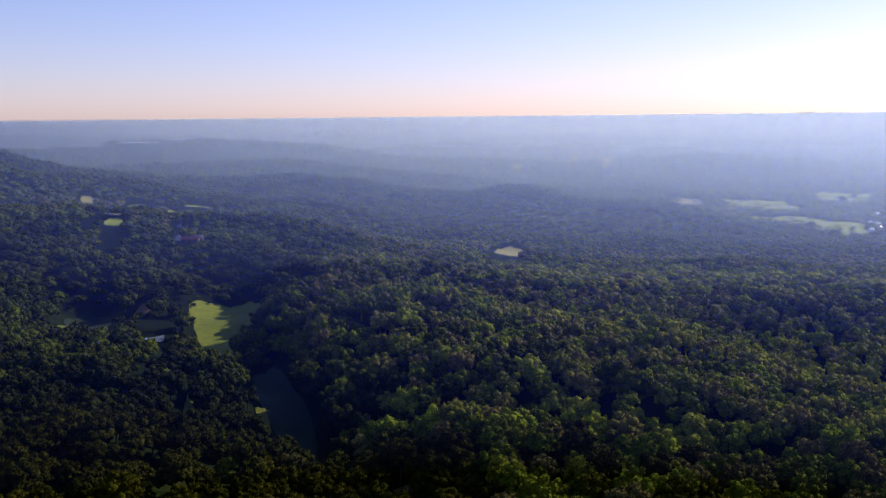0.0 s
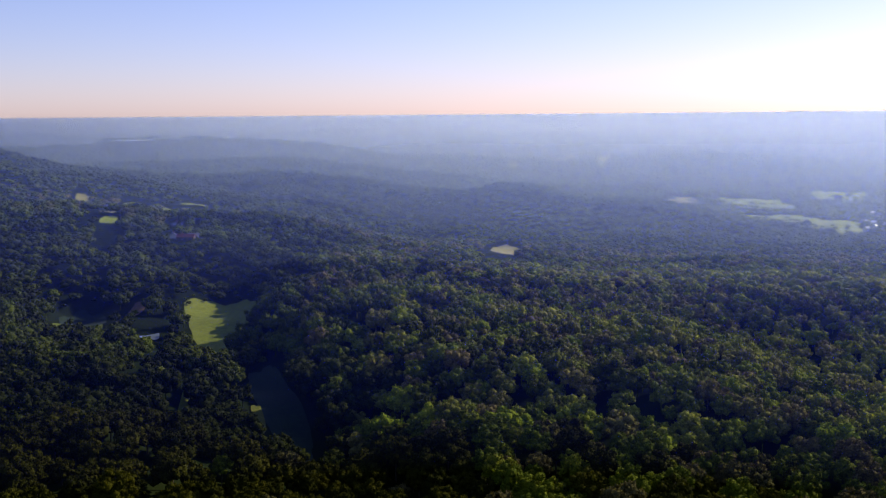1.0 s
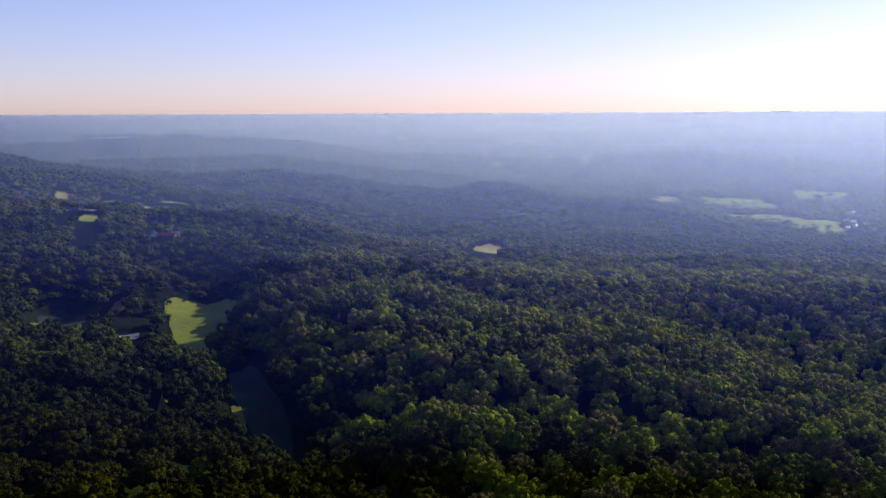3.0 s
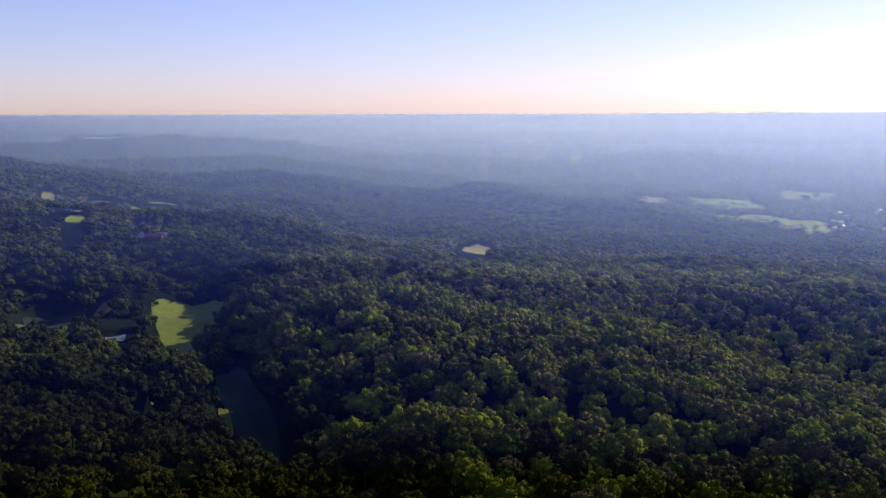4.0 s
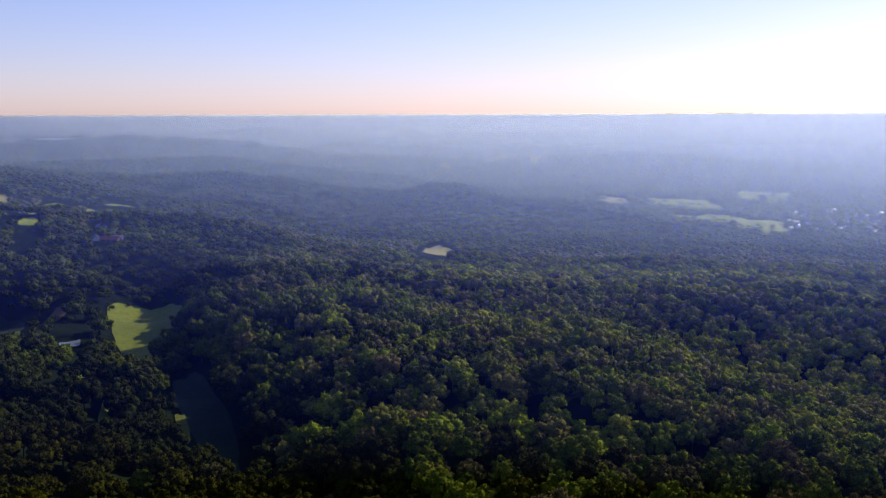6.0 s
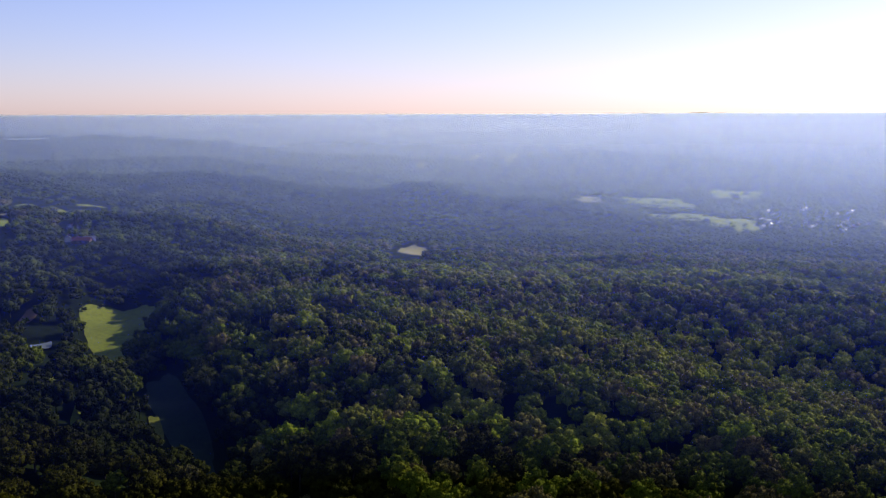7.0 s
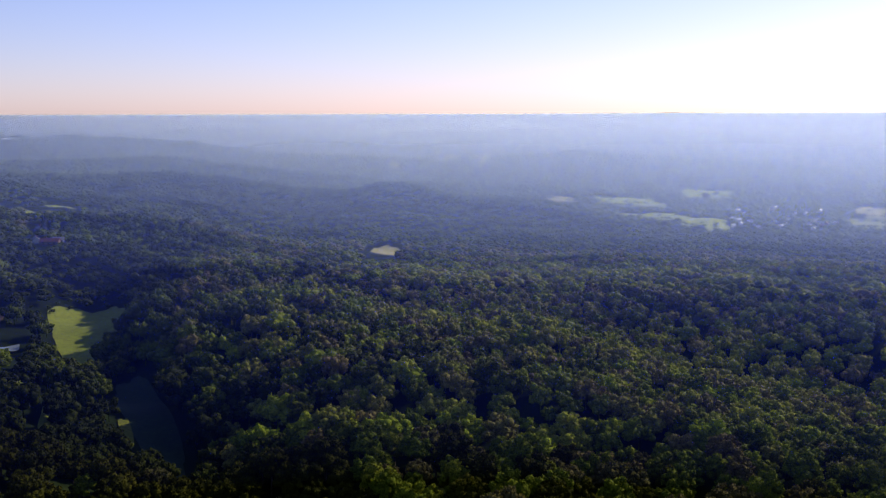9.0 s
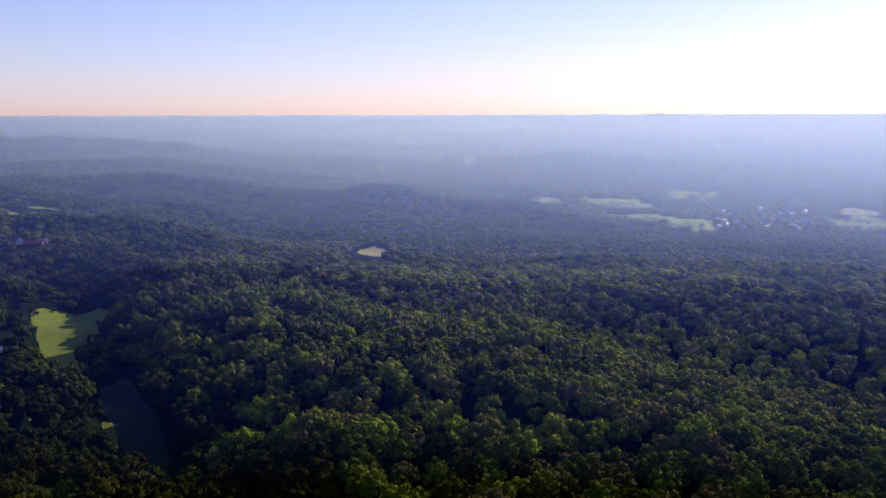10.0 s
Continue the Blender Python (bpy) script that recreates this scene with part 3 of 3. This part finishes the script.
def joined(name, label, r0, r1, az0, az1, step, seed, shapes, height):
    """Woods past counting: one mesh of whole trees."""
    x, y, k, rng = spots_in(r0, r1, az0, az1, step, seed)
    z = ground(x, y)
    n = len(x)
    which = rng.integers(len(shapes), size=n)
    grove = value_noise(x, y, 60, 21) * 0.5 + 0.5
    # dim light in the west and nearby, brighter in the east, painted into tint
    west_dimming = np.clip((-3 - np.degrees(np.arctan2(x, y))) / 6, 0, 1) * np.clip((1000 - np.hypot(x, y)) / 300, 0, 1)
    tint = np.clip((0.88 * rng.random(n) + 0.6 * grove - 0.22) * (1 - 0.66 * west_dimming), 0, 1)
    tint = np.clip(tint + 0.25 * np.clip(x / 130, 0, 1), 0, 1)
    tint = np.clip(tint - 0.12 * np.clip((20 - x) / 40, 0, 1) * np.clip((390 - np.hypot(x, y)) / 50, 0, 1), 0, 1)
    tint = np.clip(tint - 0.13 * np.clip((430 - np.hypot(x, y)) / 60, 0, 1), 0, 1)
    # dim, even light of the far hills, painted by darkening and levelling tint
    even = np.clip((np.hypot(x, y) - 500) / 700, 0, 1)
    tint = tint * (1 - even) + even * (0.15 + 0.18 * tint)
    spread = (0.62, 0.92, 1.3)
    h = rng.triangular(*spread, n) * np.where(rng.random(n) < 0.1, 1.15, 1.0) * height * k
    turn = rng.uniform(0, 2 * math.pi, n)
    vs, fs, ts, count = [], [], [], 0
    for s, (v, f) in enumerate(shapes):
        idx = np.nonzero(which == s)[0]
        if not len(idx):
            continue
        c, d = np.cos(turn[idx])[:, None], np.sin(turn[idx])[:, None]
        hh = h[idx][:, None]
        wide = hh * rng.uniform(0.84, 1.2, (len(idx), 1))
        px = (c * v[:, 0] - d * v[:, 1]) * wide + x[idx][:, None]
        py = (d * v[:, 0] + c * v[:, 1]) * wide + y[idx][:, None]
        pz = v[:, 2] * hh + z[idx][:, None]
        vs.append(np.stack([px, py, pz], -1).reshape(-1, 3))
        fs.append((f[None] + (count + np.arange(len(idx)) * len(v))[:, None, None]).reshape(-1, 3))
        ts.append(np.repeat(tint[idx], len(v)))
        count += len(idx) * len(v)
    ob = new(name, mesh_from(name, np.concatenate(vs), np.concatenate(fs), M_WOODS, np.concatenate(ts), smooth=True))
    tagged(ob, label, "woods", kind="stuff")


def whole_tree(rng, lobes, level, tufts, size, trunk=True, tall=0.50, broad=0.42):
    v, f = crown_shape(rng, lobes, level, tufts, size, 0.28)
    if not trunk:
        v = v * (1 + rng.uniform(-0.2, 0.2, (len(v), 1)))
    v = v * (broad, broad, tall) + (0, 0, 0.51)
    if trunk:
        tv, tf = trunk_shape(rng, 0, 3)
        v, f = np.concatenate([v, tv]), np.concatenate([f, tf + len(v)])
    return v, f


def dome_tree(rng):
    """A far tree: a few lobes, open below."""
    v, f = crown_shape(rng, 5, 1, 0, 0.1, 0.5)
    v = v * (1 + rng.uniform(-0.24, 0.24, (len(v), 1)))
    keep = v[f].mean(1)[:, 2] > -0.02
    return v * (0.50, 0.50, 0.42) + (0, 0, 0.62), f[keep]


def tuft_tree(rng):
    """A tree of the far hills: one uneven cap."""
    a = np.linspace(0, 2 * math.pi, 5, endpoint=False) + rng.uniform(-0.3, 0.3, 5)
    low = np.stack([np.cos(a) * 0.62, np.sin(a) * 0.62, rng.uniform(0.45, 0.58, 5)], -1)
    b = a + 0.6
    mid = np.stack([np.cos(b) * 0.36, np.sin(b) * 0.36, rng.uniform(0.66, 0.8, 5)], -1)
    top = np.array([[rng.uniform(-0.1, 0.1), rng.uniform(-0.1, 0.1), 0.88]])
    f = []
    for i in range(5):
        j = (i + 1) % 5
        f += [(i, j, i + 5), (j, j + 5, i + 5), (i + 5, j + 5, 10)]
    return np.concatenate([low, mid, top]), np.array(f)


def woods():
    near_trees()
    rngs = [np.random.default_rng(300 + i) for i in range(40)]
    joined("slope_woods", "closed broadleaf woods with leafy rounded crowns on the near slopes", NEAR, 440, AZ0, AZ1, 8.0, 12,
           [whole_tree(rngs[i], 16, 1, 150, 0.112) for i in range(12)], 11.4)
    joined("middle_woods", "closed broadleaf woods with rounded green crowns over a spur", 440, MIDDLE, AZ0, AZ1, 8.6, 12,
           [whole_tree(rngs[20 + i], 11, 1, 84, 0.13) for i in range(12)], 11.6)
    joined("spur_woods", "closed broadleaf woods along a spur and a valley edge", MIDDLE, 900, AZ0, AZ1, 8.1, 17,
           [whole_tree(rngs[12 + i], 6, 1, 16, 0.2, False, 0.46, 0.5) for i in range(10)], 10.5)
    joined("valley_woods", "closed broadleaf woods on hazy hills and in valleys", 900, FAR, AZ0 + 1, AZ1 - 2, 8.1, 13,
           [dome_tree(rngs[12 + i]) for i in range(10)], 9.8)
    joined("far_woods", "far bluish woods on hazy hills", FAR, FARTHEST, AZ0 + 1, AZ1 - 2, 13.9, 14,
           [tuft_tree(rngs[22 + i]) for i in range(8)], 13.0)
    joined("farthest_woods", "distant woods on ridges lost in haze", FARTHEST, 4780, AZ0, AZ1 - 1, 31, 15,
           [tuft_tree(rngs[30 + i]) for i in range(6)], 11.0)
    joined("woods_behind", "woods on the slope behind the overlook", 40, 700, AZ1, AZ0, 20, 16,
           [tuft_tree(rngs[36 + i]) for i in range(4)], 15.0)


woods()


def conifer(x, y, h):
    """A tall dark spruce: a straight trunk and drooping tiers of boughs."""
    rng = np.random.default_rng(int(abs(x * 7 + y)))
    root = new("conifer")
    tagged(root, "tall dark spruce with a narrow pointed crown", "tree", "spruces by the pasture")
    child("trunk", mesh_from("trunk", trunk_shape(rng, 0, 6)[0] * (h, h, h), trunk_shape(rng, 0, 6)[1], M_BARK, smooth=True), root)
    vs, fs, count = [], [], 0
    for tier in range(9):
        z, r = 0.16 + 0.088 * tier, 0.19 * (1 - tier / 9.6)
        n = 9
        a = np.linspace(0, 2 * math.pi, n, endpoint=False) + rng.uniform(0, 1)
        out = r * rng.uniform(0.75, 1.2, n)
        ring = np.stack([np.cos(a) * out, np.sin(a) * out, z - 0.05 - rng.uniform(0, 0.03, n)], -1)
        vs += [np.array([[0, 0, z + 0.09]]), ring]
        i = np.arange(n)
        fs.append(np.stack([0 * i, 1 + i, 1 + (i + 1) % n], -1) + count)
        count += n + 1
    child("crown", mesh_from("crown", np.concatenate(vs) * (h, h, h), np.concatenate(fs), M_CROWN[0]), root)
    root.matrix_basis = pose(x, y, float(ground(x, y)), 0, 0, rng.uniform(0, 360))


for bearing, d, th in ((-15.1, 826, 16), (-14.97, 834, 13), (-18.36, 804, 12)):
    conifer(*at(bearing, d), th)


# ---- houses ----
def house(x, y, w, d, h, turn, roof_material, label):
    root = new("house")
    tagged(root, label, "house", "houses of the valley villages")
    bm = bmesh.new()
    pts = [(-w / 2, 0), (w / 2, 0), (w / 2, h), (0, h + w * 0.36), (-w / 2, h)]
    ends = [[bm.verts.new((a, s * d / 2, b)) for a, b in pts] for s in (-1, 1)]
    bm.faces.new(ends[0]), bm.faces.new(ends[1][::-1])
    for i in range(5):
        j = (i + 1) % 5
        bm.faces.new((ends[0][j], ends[0][i], ends[1][i], ends[1][j]))
    part("wall", bm, M_BOARD if roof_material == M_REDROOF else M_WALL, root)
    for s in (-1, 1):
        bm = bmesh.new()
        bmesh.ops.create_cube(bm, size=1.0)
        slope = math.atan2(w * 0.36, w / 2)
        bmesh.ops.transform(bm, verts=bm.verts, matrix=Matrix.Translation((s * w * 0.27, 0, h + w * 0.18)) @ Matrix.Rotation(s * slope, 4, "Y")
                            @ Matrix.Diagonal((w * 0.68, d + 1.0, 0.25, 1)))
        part("roof_slope", bm, roof_material, root)
    bm = bmesh.new()
    bmesh.ops.create_cube(bm, size=1.0)
    bmesh.ops.transform(bm, verts=bm.verts, matrix=Matrix.Translation((w * 0.15, d * 0.25, h + w * 0.36)) @ Matrix.Diagonal((0.9, 0.7, 2.2, 1)))
    part("chimney", bm, M_REDROOF, root)
    for s in (-1, 1):
        for k in (-0.3, 0.0, 0.3):
            bm = bmesh.new()
            bmesh.ops.create_cube(bm, size=1.0)
            bmesh.ops.transform(bm, verts=bm.verts, matrix=Matrix.Translation((s * w / 2, k * d, h * 0.55)) @ Matrix.Diagonal((0.12, 1.2, 1.5, 1)))
            part("window", bm, M_GLASS, root)
    root.matrix_basis = pose(x, y, float(ground(x, y)) - 0.2, 0, 0, turn)


for bearing, far, w, d, h, turn, roof in HOUSES + VILLAGE:
    house(*at(bearing, far), w, d, h, turn, (M_ROOF, M_REDROOF, M_TIN)[roof],
          ("pale house with a grey gabled roof among trees", "low house with a dull red roof among trees", "pale house with a shining tin roof among trees")[roof])

# ---- sheets painting the air haze ----
# curved sheets added to stand in for hazy air
def mist(radius, foot, most, colour, east, soft_top, label):
    head = EYE + (0.0003 if radius < 3000 else -0.0006) * radius
    top = head + soft_top * radius
    a = np.radians(np.linspace(-55, 62, 60))
    lo, hi = np.full(60, foot), np.full(60, top)
    v = np.concatenate([np.stack([radius * np.sin(a), radius * np.cos(a), z], -1) for z in (lo, hi)])
    i = np.arange(59)
    f = np.stack([i, i + 1, i + 61, i + 60], -1)
    ob = new("haze_sheet", mesh_from("haze_sheet", v, f, haze_material("mist", radius, foot, head, top, most, colour, east), smooth=True))
    tagged(ob, label, "mist", kind="stuff")


# radius, foot, density, haze colour (bluer near, paler far), how much denser it is to the east
HAZE_SHEETS = [
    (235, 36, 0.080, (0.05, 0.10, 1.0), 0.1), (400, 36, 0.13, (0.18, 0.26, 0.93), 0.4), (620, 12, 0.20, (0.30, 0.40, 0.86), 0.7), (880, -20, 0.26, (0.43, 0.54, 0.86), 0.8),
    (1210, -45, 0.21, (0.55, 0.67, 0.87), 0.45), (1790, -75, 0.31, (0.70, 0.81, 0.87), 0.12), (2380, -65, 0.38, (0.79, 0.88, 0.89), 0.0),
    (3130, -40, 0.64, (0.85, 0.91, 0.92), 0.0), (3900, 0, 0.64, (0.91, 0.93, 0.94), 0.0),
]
for radius, foot, most, hue_of, east in HAZE_SHEETS:
    mist(radius, foot, most, hue_of, east, 0.004 if radius > 3000 else 0.0022, "thin tinted sheet painting bluish air haze over the valley")
